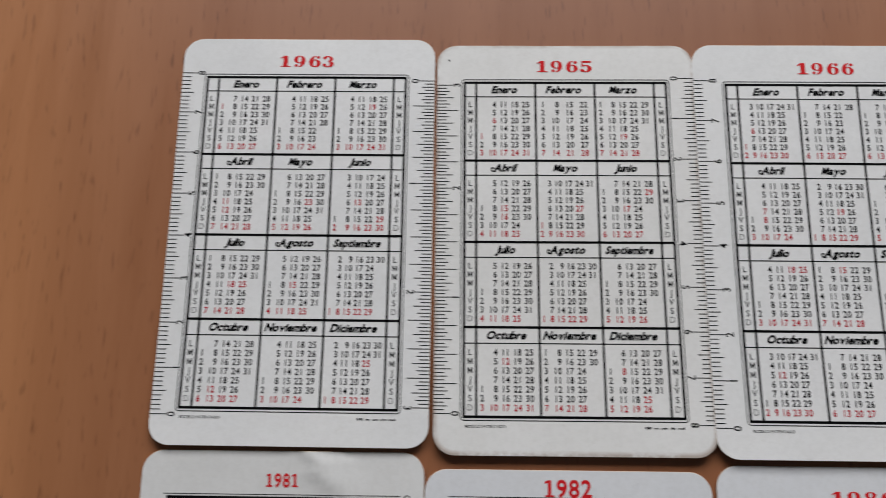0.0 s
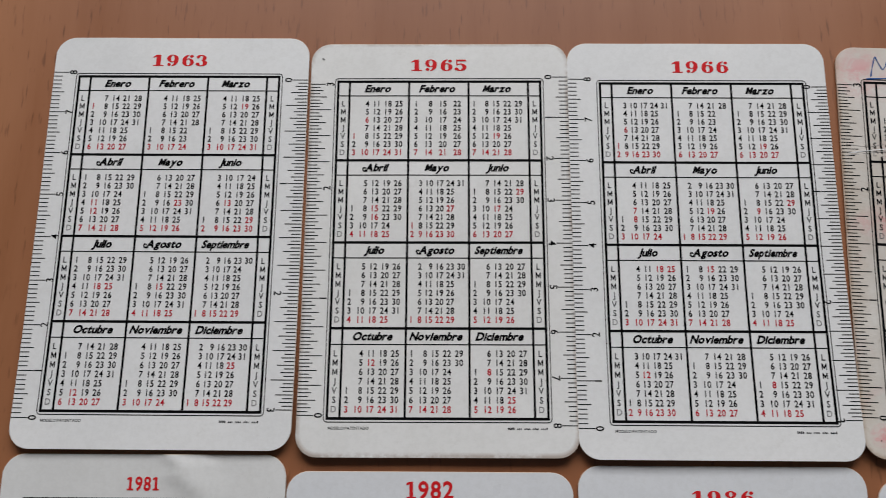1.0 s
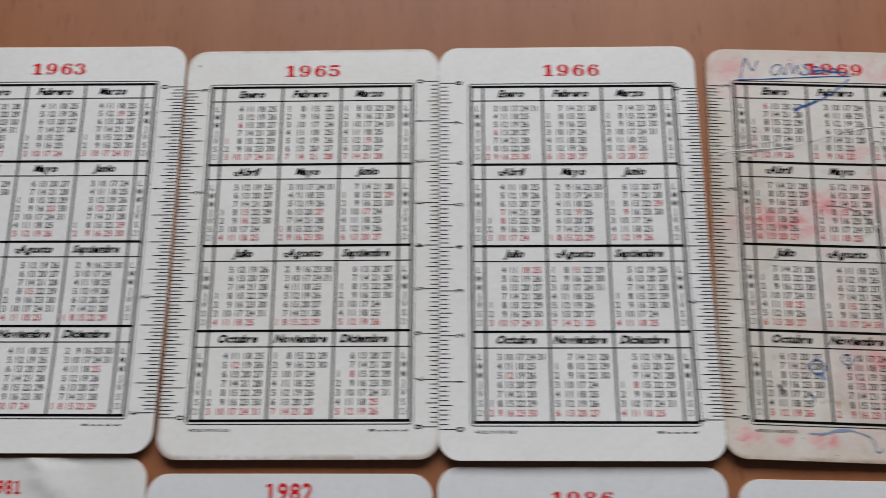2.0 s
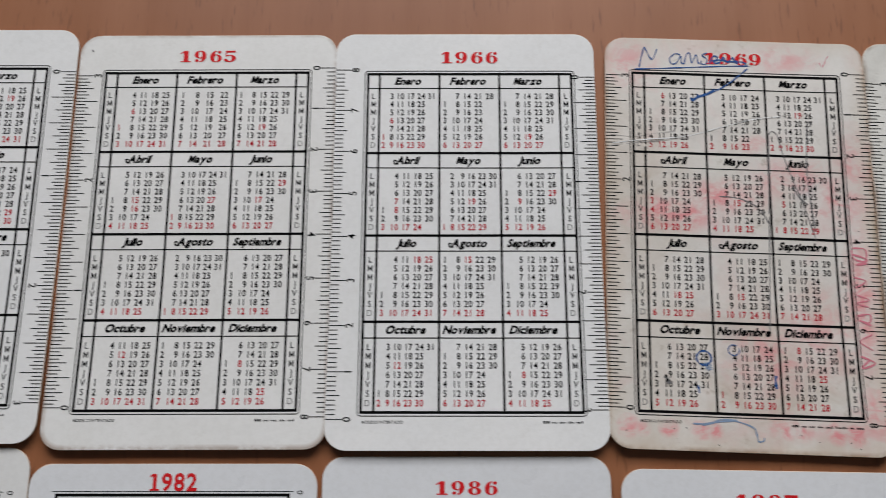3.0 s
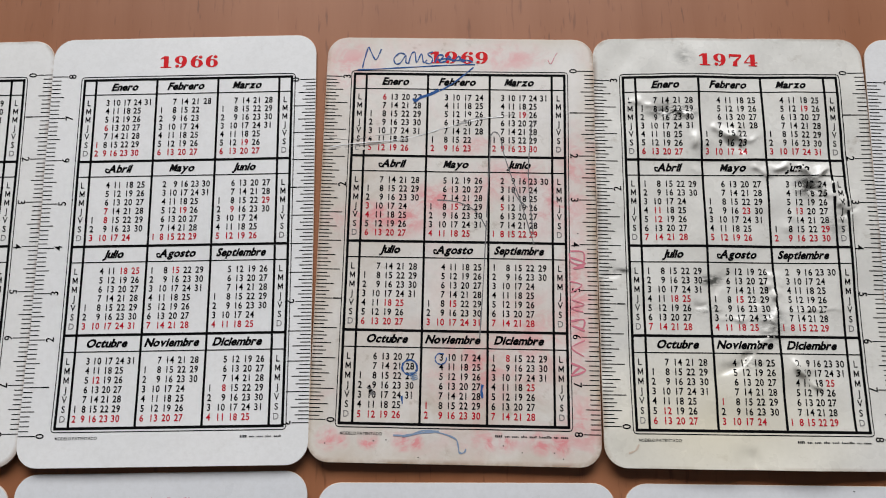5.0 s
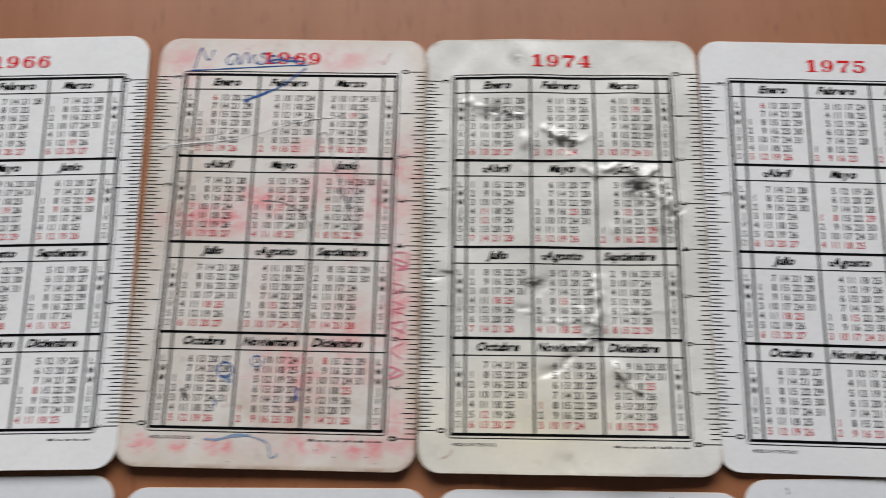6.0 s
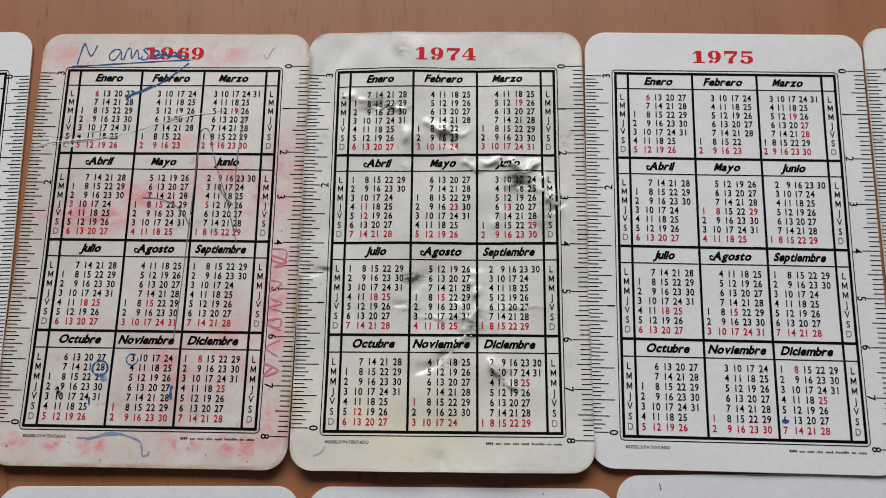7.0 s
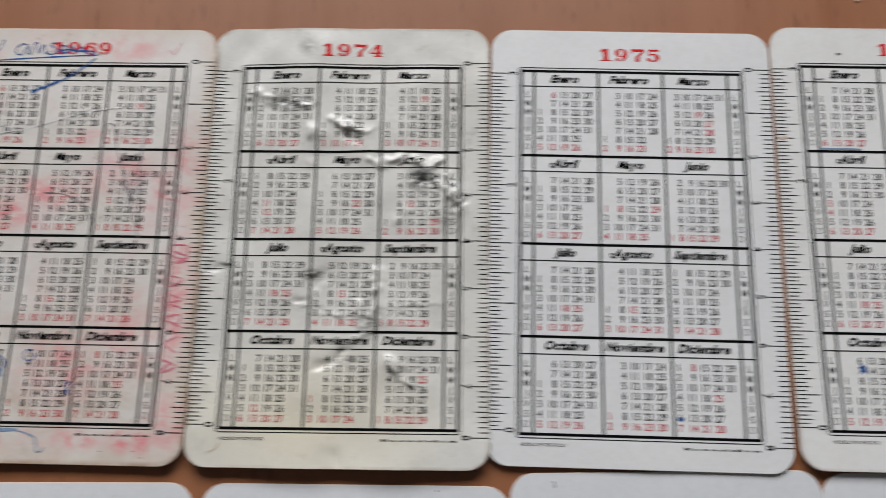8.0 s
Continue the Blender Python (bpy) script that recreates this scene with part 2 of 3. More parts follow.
def structure(name, mat, label, boxes):
    bm = bmesh.new()
    for b in boxes:
        box(bm, *b)
    return tagged(part(name, bm, mat), label, name.split("_")[0], kind="structure")


# ---- room ----
T = 0.12
structure("floor", floor_tile, "unseen plain brown floor of the room, darkened to cut bounced light", [(RX0 - T, RX1 + T, RY0 - T, RY1 + T, FLOOR_Z - 0.1, FLOOR_Z)])
structure("ceiling", ceiling_paint, "unseen plain ceiling of the room, darkened to cut bounced light", [(RX0 - T, RX1 + T, RY0 - T, RY1 + T, RZ1, RZ1 + 0.1)])
structure("wall_west", wall_paint, "unseen plain wall, darkened to cut bounced light", [(RX0 - T, RX0, RY0, RY1, FLOOR_Z, RZ1)])
structure("wall_east", wall_paint, "unseen plain wall, darkened to cut bounced light", [(RX1, RX1 + T, RY0, RY1, FLOOR_Z, RZ1)])
structure("wall_south", wall_paint, "unseen plain wall, darkened to cut bounced light", [(RX0 - T, RX1 + T, RY0 - T, RY0, FLOOR_Z, RZ1)])
structure("wall_north", wall_paint, "unseen plain wall with a window opening, darkened to cut bounced light", [
    (RX0 - T, WX0, RY1, RY1 + T, FLOOR_Z, RZ1), (WX1, RX1 + T, RY1, RY1 + T, FLOOR_Z, RZ1),
    (WX0, WX1, RY1, RY1 + T, FLOOR_Z, WZ0), (WX0, WX1, RY1, RY1 + T, WZ1, RZ1)])


# ---- table ----
def table():
    ob = tagged(new("table"), "orange-brown varnished wooden table with upright grain", "table")
    ob.location = (0.1, -0.05, FLOOR_Z)
    top = TABLE_Z - FLOOR_Z
    bm = bmesh.new()
    box(bm, -0.75, 0.75, -0.42, 0.42, top - 0.028, top, 0.003)
    part("tabletop", bm, table_wood, ob)
    for sx in (-1, 1):
        for sy in (-1, 1):
            bm = bmesh.new()
            box(bm, sx * 0.68 - 0.03, sx * 0.68 + 0.03, sy * 0.36 - 0.03, sy * 0.36 + 0.03, 0, top - 0.0285, 0.004)
            part("leg", bm, table_wood, ob)
    for sy in (-1, 1):
        bm = bmesh.new()
        box(bm, -0.648, 0.648, sy * 0.36 - 0.011, sy * 0.36 + 0.011, top - 0.11, top - 0.0285)
        part("apron", bm, table_wood, ob)


table()


# ---- printing ----
def make_glyph(ch, bold=0.0):
    """Outline of one character of the built-in font as (vertices, faces, advance)."""
    cu = bpy.data.curves.new("glyph", "FONT")
    cu.body = ch
    cu.resolution_u = 3
    cu.offset = bold
    cu.fill_mode = "FRONT"
    ob = new("glyph", cu)
    deps = bpy.context.evaluated_depsgraph_get()
    me = bpy.data.meshes.new_from_object(ob.evaluated_get(deps))
    v = [(p.co.x, p.co.y) for p in me.vertices]
    f = [tuple(p.vertices) for p in me.polygons]
    bpy.data.objects.remove(ob)
    bpy.data.curves.remove(cu)
    bpy.data.meshes.remove(me)
    xs = [p[0] for p in v]
    return v, f, min(xs), max(xs)


GLYPHS = {}


def letter_m(weight):
    """A capital M with even stems."""
    w = weight
    half = [[(0, 0), (w, 0), (w, 1), (0, 1)], [(w, 1), (w, 1 - 2.2 * w), (0.47 - w * 0.35, 0.12), (0.47, 0.12), (0.47, 0.12 + 1.9 * w)]]
    v, f = [], []
    for q in half + [[(0.94 - x, y) for x, y in reversed(q)] for q in half]:
        f.append(tuple(range(len(v), len(v) + len(q))))
        v += [(x * CAP, y * CAP) for x, y in q]
    return v, f, 0.0, 0.94 * CAP


def glyph(ch, bold=0.0):
    key = (ch, bold)
    if key not in GLYPHS:
        if ch == "M":
            GLYPHS[key] = letter_m(0.15 + 3 * bold)
        else:
            GLYPHS[key] = make_glyph(ch, bold)
    return GLYPHS[key]


CAP = max(p[1] for p in make_glyph("H")[0])


class Ink:
    """Flat printed marks in card millimetres, laid on the card's own surface."""

    def __init__(self, surface):
        self.surface, self.v, self.f, self.m, self.up, self.rise = surface, [], [], [], [], 0.0

    def poly(self, pts, slot=0):
        k = len(self.v)
        self.v += pts
        self.up += [self.rise] * len(pts)
        self.f.append(tuple(range(k, k + len(pts))))
        self.m.append(slot)

    def bar(self, x0, y0, x1, y1, slot=0):
        """A filled rectangle, cut into short pieces so that it follows the card."""
        nx = max(1, math.ceil((x1 - x0) / 1.0))
        ny = max(1, math.ceil((y1 - y0) / 1.0))
        for i in range(nx):
            for j in range(ny):
                a, b = x0 + (x1 - x0) * i / nx, x0 + (x1 - x0) * (i + 1) / nx
                c, d = y0 + (y1 - y0) * j / ny, y0 + (y1 - y0) * (j + 1) / ny
                self.poly([(a, c), (b, c), (b, d), (a, d)], slot)

    def stroke(self, pts, width, slot=0):
        """A pen line through the points, smoothed, with a slightly changing width."""
        fine = []
        for i in range(len(pts) - 1):
            p = [Vector(pts[max(0, min(len(pts) - 1, i + d))]) for d in (-1, 0, 1, 2)]
            for k in range(6):
                u = k / 6
                fine.append(0.5 * (2 * p[1] + (p[2] - p[0]) * u + (2 * p[0] - 5 * p[1] + 4 * p[2] - p[3]) * u * u + (3 * p[1] - p[0] - 3 * p[2] + p[3]) * u ** 3))
        fine.append(Vector(pts[-1]))
        side = []
        for i, q in enumerate(fine):
            d = fine[min(i + 1, len(fine) - 1)] - fine[max(i - 1, 0)]
            d = d.normalized() if d.length else Vector((1, 0))
            w = width * (0.5 + 0.14 * math.sin(i * 0.9))
            side.append((q + Vector((-d.y, d.x)) * w, q - Vector((-d.y, d.x)) * w))
        for (a, b), (c, d) in zip(side, side[1:]):
            self.poly([tuple(b), tuple(d), tuple(c), tuple(a)], slot)

    def text(self, s, x, y, height, squeeze=1.0, slot=0, align="left", turn=0, shear=0.0, bold=0.0, gap=0.10, fixed=0.0):
        """Letters with the given capital height; y is the middle of the capitals. fixed: one advance for all, in heights."""
        k = height / CAP
        glyphs, pen = [], 0.0
        for ch in s:
            if ch == " ":
                pen += 0.35 * height * squeeze
                continue
            v, f, x0, x1 = glyph(ch, bold)
            if fixed:
                off = pen + (fixed * height - (x1 - x0) * k * squeeze) / 2
                pen += fixed * height
            else:
                off = pen
                pen += (x1 - x0) * k * squeeze + gap * height
            glyphs.append((v, f, off - x0 * k * squeeze))
        if not fixed:
            pen -= gap * height
        start = {"left": 0, "right": -pen, "centre": -pen / 2}[align]
        c, sn = math.cos(radians(turn)), math.sin(radians(turn))
        for v, f, off in glyphs:
            base = len(self.v)
            for px, py in v:
                ly = py * k - height / 2
                lx = start + off + px * k * squeeze + shear * ly
                self.v.append((x + c * lx - sn * ly, y + sn * lx + c * ly))
                self.up.append(self.rise)
            self.f += [tuple(base + i for i in q) for q in f]
            self.m += [slot] * len(f)

    def link(self, name, parent, mats, label="", lift=0.05):
        me = bpy.data.meshes.new(name)
        me.from_pydata([(x * MM, y * MM, (self.surface(x, y) + lift + u) * MM) for (x, y), u in zip(self.v, self.up)], [], self.f)
        for m in mats:
            me.materials.append(m)
        me.polygons.foreach_set("material_index", self.m)
        me.update()
        ob = new(name, me)
        ob.parent = parent
        return tagged(ob, label)


# ---- calendar dates ----
MONTHS = "Enero Febrero Marzo Abril Mayo Junio Julio Agosto Septiembre Octubre Noviembre Diciembre".split()


def leap(y):
    return y % 4 == 0 and (y % 100 != 0 or y % 400 == 0)


def days_in(y, m):
    return 29 if m == 2 and leap(y) else (31, 28, 31, 30, 31, 30, 31, 31, 30, 31, 30, 31)[m - 1]


def weekday(y, m, d):
    """0 is Monday."""
    n = sum(days_in(y, k) for k in range(1, m)) + d
    n += (y - 1) * 365 + (y - 1) // 4 - (y - 1) // 100 + (y - 1) // 400
    return (n - 1) % 7


def easter(y):
    a, b, c = y % 19, y // 100, y % 100
    d = (19 * a + b - b // 4 - (b - (b + 8) // 25 + 1) // 3 + 15) % 30
    e = (32 + 2 * (b % 4) + 2 * (c // 4) - d - c % 4) % 7
    g = d + e - 7 * ((a + 11 * d + 22 * e) // 451) + 114
    return g // 31, g % 31 + 1


def holidays(y):
    days = {(1, 6), (3, 19), (6, 29), (7, 18), (7, 25), (8, 15), (10, 12), (12, 8), (12, 25)}
    days.add((1, 1) if y < 1969 else (11, 1))
    if y in (1965, 1975):
        days.add((5, 1))
    m0, d0 = easter(y)
    for shift in (-3, -2, 39, 60):
        m, d = m0, d0 + shift
        if d < 1:
            m -= 1
            d += days_in(y, m)
        while d > days_in(y, m):
            d -= days_in(y, m)
            m += 1
        days.add((m, d))
    return days


# ---- cards ----
HALF_W, TOP, FOOT, RADIUS, THICK = 30.3, 48.5, -46.7, 4.7, 0.38
FX, FY, CELL = 23.7, 38.75, 19.375
COLS = (-21.0, -7.05, 6.9, 20.85)


def seg_distance(x, y, s):
    ax, ay, bx, by = s[:4]
    dx, dy = bx - ax, by - ay
    u = max(0.0, min(1.0, ((x - ax) * dx + (y - ay) * dy) / (dx * dx + dy * dy)))
    return math.hypot(x - ax - u * dx, y - ay - u * dy), u


def surface_of(foot_lift, top_lift, side_lift=0.0, waves=0.0, creases=(), seed=0.0, dents=()):
    """Height of a card's face over the table, in millimetres; sampled on a fine grid so that print and paper agree."""
    step = 0.3 if creases else 1.0
    nx, ny = int(64 / step) + 1, int(100 / step) + 1

    def exact(x, y):
        z = THICK + 0.05
        z += foot_lift * max(0.0, -y / 46) ** 2 + top_lift * max(0.0, y / 48) ** 2 + side_lift * (x / 30) ** 2
        if waves:
            z += waves * (0.5 + noise.noise((x * 0.06 + seed, y * 0.05, seed)) + 0.35 * noise.noise((x * 0.17 + seed, y * 0.15, 3 + seed)))
        for s in creases:
            if not (min(s[0], s[2]) - 6 < x < max(s[0], s[2]) + 6 and min(s[1], s[3]) - 6 < y < max(s[1], s[3]) + 6):
                continue
            # wander off the straight line, steep on one side and gentle on the other
            wx, wy = x + 1.1 * noise.noise((x * 0.4, y * 0.4, 1.0)), y + 1.1 * noise.noise((x * 0.4, y * 0.4, 5.0))
            d, u = seg_distance(wx, wy, s)
            if d < 6:
                side = (s[2] - s[0]) * (wy - s[1]) - (s[3] - s[1]) * (wx - s[0])
                w = s[5] * (1.7 if side > 0 else 0.7)
                broken = 1.0 if len(s) > 6 else 0.75 + 0.9 * noise.noise((x * 0.45, y * 0.45, 7.0))
                z += s[4] * math.exp((0.2 - math.hypot(d, 0.2)) / w) * math.sin(math.pi * (0.06 + 0.88 * u)) * broken
        for cx, cy, r, h in dents:
            q = ((x - cx) ** 2 + (y - cy) ** 2) / r ** 2
            if q < 6:
                z += h * math.exp(-q)
        return max(z, THICK + 0.04)

    grid = [[exact(-32 + i * step, -50 + j * step) for j in range(ny)] for i in range(nx)]

    def surface(x, y):
        u, v = (x + 32) / step, (y + 50) / step
        i, j = max(0, min(nx - 2, int(u))), max(0, min(ny - 2, int(v)))
        u, v = u - i, v - j
        return (grid[i][j] * (1 - u) + grid[i + 1][j] * u) * (1 - v) + (grid[i][j + 1] * (1 - u) + grid[i + 1][j + 1] * u) * v

    return surface


def paper(parent, surface, mat, ox=0.0, fine=1.0, TOP=TOP, FOOT=FOOT):
    """The card itself: rounded corners, a face, a back and a pale cut edge."""
    m = int(2 * HALF_W / fine)
    v, f, slot = [], [], []

    def outline(inset):
        """Rows (y, half width) of the rounded shape, drawn in by inset."""
        lo, hi, r, w = FOOT + inset, TOP - inset, RADIUS - inset, HALF_W - inset
        n = int((TOP - FOOT - 2 * RADIUS) / fine)
        corner = [math.pi / 2 * k / 8 for k in range(9)]
        rows = [(lo + r - r * math.cos(a), w - r + r * math.sin(a)) for a in corner]
        rows += [(lo + r + (hi - lo - 2 * r) * k / n, w) for k in range(1, n)]
        return rows + [(hi - r + r * math.cos(a), w - r + r * math.sin(a)) for a in reversed(corner)]

    def sheet(dz, inset, flip):
        k0 = len(v)
        ys = outline(inset)
        for y, w in ys:
            for i in range(m + 1):
                x = ox + w * (2 * i / m - 1)
                v.append((x * MM, y * MM, (surface(x, y) + dz) * MM))
        for j in range(len(ys) - 1):
            for i in range(m):
                a = k0 + j * (m + 1) + i
                q = (a, a + 1, a + m + 2, a + m + 1)
                f.append(q[::-1] if flip else q)
                slot.append(0)
        rim = [k0 + i for i in range(m + 1)]
        rim += [k0 + j * (m + 1) + m for j in range(1, len(ys))]
        rim += [k0 + (len(ys) - 1) * (m + 1) + i for i in range(m - 1, -1, -1)]
        rim += [k0 + j * (m + 1) for j in range(len(ys) - 2, 0, -1)]
        return rim

    top = sheet(0, 0.10, False)
    under = sheet(-THICK, 0.05, True)
    smooth = len(f)
    k = len(v)
    count = len(top)
    for r in top:
        v.append(v[r])
    for r in top:
        x, y, z = v[r]
        c = Vector((x - ox * MM, y)).normalized() * 0.10 * MM
        v.append((x + c.x, y + c.y, z - 0.10 * MM))
    for r in under:
        v.append(v[r])
    for ring in (0, 1):
        for i in range(count):
            j = (i + 1) % count
            f.append((k + ring * count + i, k + (ring + 1) * count + i, k + (ring + 1) * count + j, k + ring * count + j))
            slot.append(1)
    me = bpy.data.meshes.new("paper")
    me.from_pydata(v, [], f)
    me.materials.append(mat)
    me.materials.append(card_edge)
    me.polygons.foreach_set("material_index", slot)
    me.polygons.foreach_set("use_smooth", [i < smooth for i in range(len(f))])
    me.update()
    ob = new("paper", me)
    ob.parent = parent
    return ob


def ring(cx, cy, rx, ry, ix, iy, a0=0, a1=360, n=20):
    """A bowl with thick sides and hairline top and bottom, as quads."""
    out = []
    for k in range(n):
        a, b = (radians(a0 + (a1 - a0) * i / n) for i in (k, k + 1))
        out.append([(cx + ix * math.cos(a), cy + iy * math.sin(a)), (cx + rx * math.cos(a), cy + ry * math.sin(a)),
                    (cx + rx * math.cos(b), cy + ry * math.sin(b)), (cx + ix * math.cos(b), cy + iy * math.sin(b))])
    return out


def ball(cx, cy, r):
    return [[(cx + r * math.cos(k * 0.628), cy + r * 0.9 * math.sin(k * 0.628)) for k in range(10)]]


def rect(x0, y0, x1, y1):
    return [[(x0, y0), (x1, y0), (x1, y1), (x0, y1)]]


def fat_digit(ch):
    """A fat-face numeral in a unit box, as a list of pieces, each a list of polygons."""
    if ch == "0":
        return [ring(0.5, 0.5, 0.46, 0.52, 0.12, 0.44)]
    if ch == "1":
        return [rect(0.33, 0, 0.67, 1), rect(0.12, 0, 0.88, 0.09), [[(0.33, 0.98), (0.10, 0.80), (0.10, 0.72), (0.33, 0.82)]]]
    if ch == "3":
        return [ring(0.42, 0.73, 0.40, 0.27, 0.10, 0.20, -80, 150, 14), ring(0.42, 0.27, 0.46, 0.29, 0.13, 0.22, -150, 85, 14), ball(0.19, 0.80, 0.13), ball(0.17, 0.19, 0.14)]
    if ch == "4":
        return [rect(0.48, 0, 0.80, 1), rect(0.04, 0.25, 0.97, 0.34), [[(0.04, 0.34), (0.14, 0.34), (0.58, 1), (0.50, 1)]], rect(0.34, 0, 0.95, 0.08)]
    if ch == "5":
        return [rect(0.16, 0.84, 0.88, 1), rect(0.16, 0.46, 0.25, 0.86), ring(0.46, 0.32, 0.46, 0.33, 0.14, 0.25, -150, 130, 16), ball(0.18, 0.17, 0.14)]
    if ch == "7":
        return [rect(0.06, 0.80, 0.95, 1), rect(0.06, 0.66, 0.14, 0.80), [[(0.95, 0.80), (0.78, 0.80), (0.36, 0.36), (0.64, 0.40)], [(0.64, 0.40), (0.36, 0.36), (0.30, 0), (0.64, 0)]]]
    if ch == "8":
        return [ring(0.5, 0.76, 0.38, 0.25, 0.11, 0.18), ring(0.5, 0.27, 0.45, 0.28, 0.14, 0.21)]
    pieces = [ring(0.46, 0.67, 0.43, 0.35, 0.13, 0.28), ring(0.40, 0.55, 0.50, 0.56, 0.20, 0.49, -90, 12, 10), ball(0.22, 0.13, 0.14)]
    if ch == "6":
        pieces = [[[(1 - x, 1 - y) for x, y in q] for q in p] for p in pieces]
    return pieces


def year_number(parent, surface, y, x, yy, height, width, style="wide"):
    adv = width / 3.8
    for k, ch in enumerate(str(y)):
        ink = Ink(surface)
        cx = x + (k - 1.5) * adv
        if style == "wide":
            w = adv * 0.93
            for i, piece in enumerate(fat_digit(ch)):
                ink.rise = 0.004 * i
                for q in piece:
                    ink.poly([(cx + (px - 0.5) * w, yy + (py - 0.5) * height) for px, py in q])
        else:
            ink.rise = 0.0
            if ch == "1":
                ink.bar(cx - 0.14 * adv, yy - height / 2, cx + 0.16 * adv, yy + height / 2)
                ink.rise = 0.004
                ink.bar(cx - 0.36 * adv, yy - height / 2, cx + 0.40 * adv, yy - height / 2 + 0.35)
                ink.poly([(cx - 0.14 * adv, yy + height * 0.5), (cx - 0.38 * adv, yy + height * 0.40), (cx - 0.38 * adv, yy + height * 0.28), (cx - 0.14 * adv, yy + height * 0.34)])
            else:
                v, f, x0, x1 = glyph(ch, 0.024)
                ink.text(ch, cx, yy, height, (adv * 0.86) / ((x1 - x0) * height / CAP), align="centre", bold=0.024)
        ink.link("year_digit", parent, [year_ink], "red printed digit of the year")


def border(parent, surface):
    ink = Ink(surface)
    b = 0.28
    ink.bar(-FX - b, FY - b, FX + b, FY + b)
    ink.bar(-FX - b, -FY - b, FX + b, -FY + b)
    for x in (-FX, FX):
        ink.bar(x - b, -FY, x + b, FY)
    for x in COLS:
        ink.bar(x - 0.25, -FY, x + 0.25, FY)
    for k in (1, 2, 3):
        y = FY - k * CELL
        ink.bar(-FX, y - 0.27, FX, y + 0.27)
    for k in range(4):
        y = FY - k * CELL - 3.55
        ink.bar(-FX, y - 0.11, FX, y + 0.11)
    # thin outer line with rounded corners
    o, t, r = 0.75, 0.09, 0.8
    X, Y = FX + o, FY + o
    ink.bar(-X + r, Y - t, X - r, Y + t)
    ink.bar(-X + r, -Y - t, X - r, -Y + t)
    ink.bar(-X - t, -Y + r, -X + t, Y - r)
    ink.bar(X - t, -Y + r, X + t, Y - r)
    for sx in (-1, 1):
        for sy in (-1, 1):
            pts = [(sx * (X - r + r * math.sin(a)), sy * (Y - r + r * math.cos(a))) for a in (0, 0.52, 1.05, 1.571)]
            ink.stroke(pts, 2 * t)
    ink.link("border", parent, [black_ink], "black ruled border and month panels")


def letters(parent, surface, x):
    ink = Ink(surface)
    for k in range(4):
        for i, ch in enumerate("LMMJVSD"):
            ink.text(ch, x, FY - k * CELL - 5.5 - i * 1.99, 1.32, 0.9, 1 if i == 6 else 0, "centre", bold=0.0 if i == 6 else 0.012)
    ink.link("weekday_letters", parent, [black_ink, grey_ink])


def month(parent, surface, y, m):
    col, row = (m - 1) % 3, (m - 1) // 3
    x0, x1, top = COLS[col], COLS[col + 1], FY - row * CELL
    name = Ink(surface)
    s = MONTHS[m - 1]
    name.text(s, (x0 + x1) / 2 - 0.2, top - 1.75, 1.62, min(1.0, 11.4 / (len(s) * 1.25)), 0, "centre", 0, 0.34, 0.046, gap=0.02)
    if s[0] == "A":
        # curled foot of the script capital
        left = min(p[0] for p in name.v)
        name.rise = 0.004
        name.stroke([(left + 0.75, top - 2.5), (left + 0.1, top - 2.62), (left - 0.35, top - 2.2), (left - 0.1, top - 1.75), (left + 0.35, top - 1.95)], 0.32)
    panel = name.link("month_panel", parent, [black_ink], "slanted heavy black month heading")
    first, n = weekday(y, m, 1), days_in(y, m)
    weeks = (first + n + 6) // 7
    pitch, right = {4: (3.35, 1.7), 5: (2.62, 1.35), 6: (2.42, 0.85)}[weeks]
    red = holidays(y)
    for d in range(1, n + 1):
        c, r = divmod(first + d - 1, 7)
        back = weeks - 1 - c
        x = x1 - right - back * pitch
        if c == 0 and weeks > 4:
            x += 0.55 if weeks == 6 else -0.35
        ink = Ink(surface)
        ink.text(str(d), x, top - 5.5 - r * 1.99, 1.36, 0.86, 0, "right", bold=0.020, fixed=0.70)
        ink.link("day_number", panel, [red_ink if r == 6 or (m, d) in red else black_ink])


def ruler(parent, surface, side, unit, ox):
    """Edge ruler: side is -1 or 1; centimetres or inches, numbered from the foot on the near side of the unit's zero."""
    edge = ox + side * (HALF_W - 0.15)
    down = side > 0
    if unit == "cm":
        y0, step, n, per = (39.9, -1, 81, 10) if down else (-40.2, 1, 81, 10)
    else:
        y0, step, n, per = (38.0, -25.4 / 32, 97, 32) if down else (-38.1, 25.4 / 32, 97, 32)
    scale = None
    for i in range(0, n, per):
        numeral = Ink(surface)
        numeral.text(str(i // per), edge - side * 4.55, y0 + i * step, 1.65, 0.9, 0, "centre", -90 * side, bold=0.012)
        if scale:
            numeral.link("numeral", scale, [black_ink])
        else:
            scale = numeral.link("ruler", parent, [black_ink], "printed %s scale" % ("centimetre" if unit == "cm" else "inch"))
    for i in range(n):
        y = y0 + i * step
        if unit == "cm":
            length = 3.6 if i % 10 == 0 else 2.9 if i % 5 == 0 else 2.05
        else:
            length = next(v for k, v in ((32, 3.5), (16, 4.9), (8, 4.9), (4, 3.8), (2, 2.9), (1, 2.2)) if i % k == 0)
        a, b = sorted((edge, edge - side * length))
        tick = Ink(surface)
        tick.bar(a, y - 0.09, b, y + 0.09)
        tick.link("tick", scale, [black_ink])


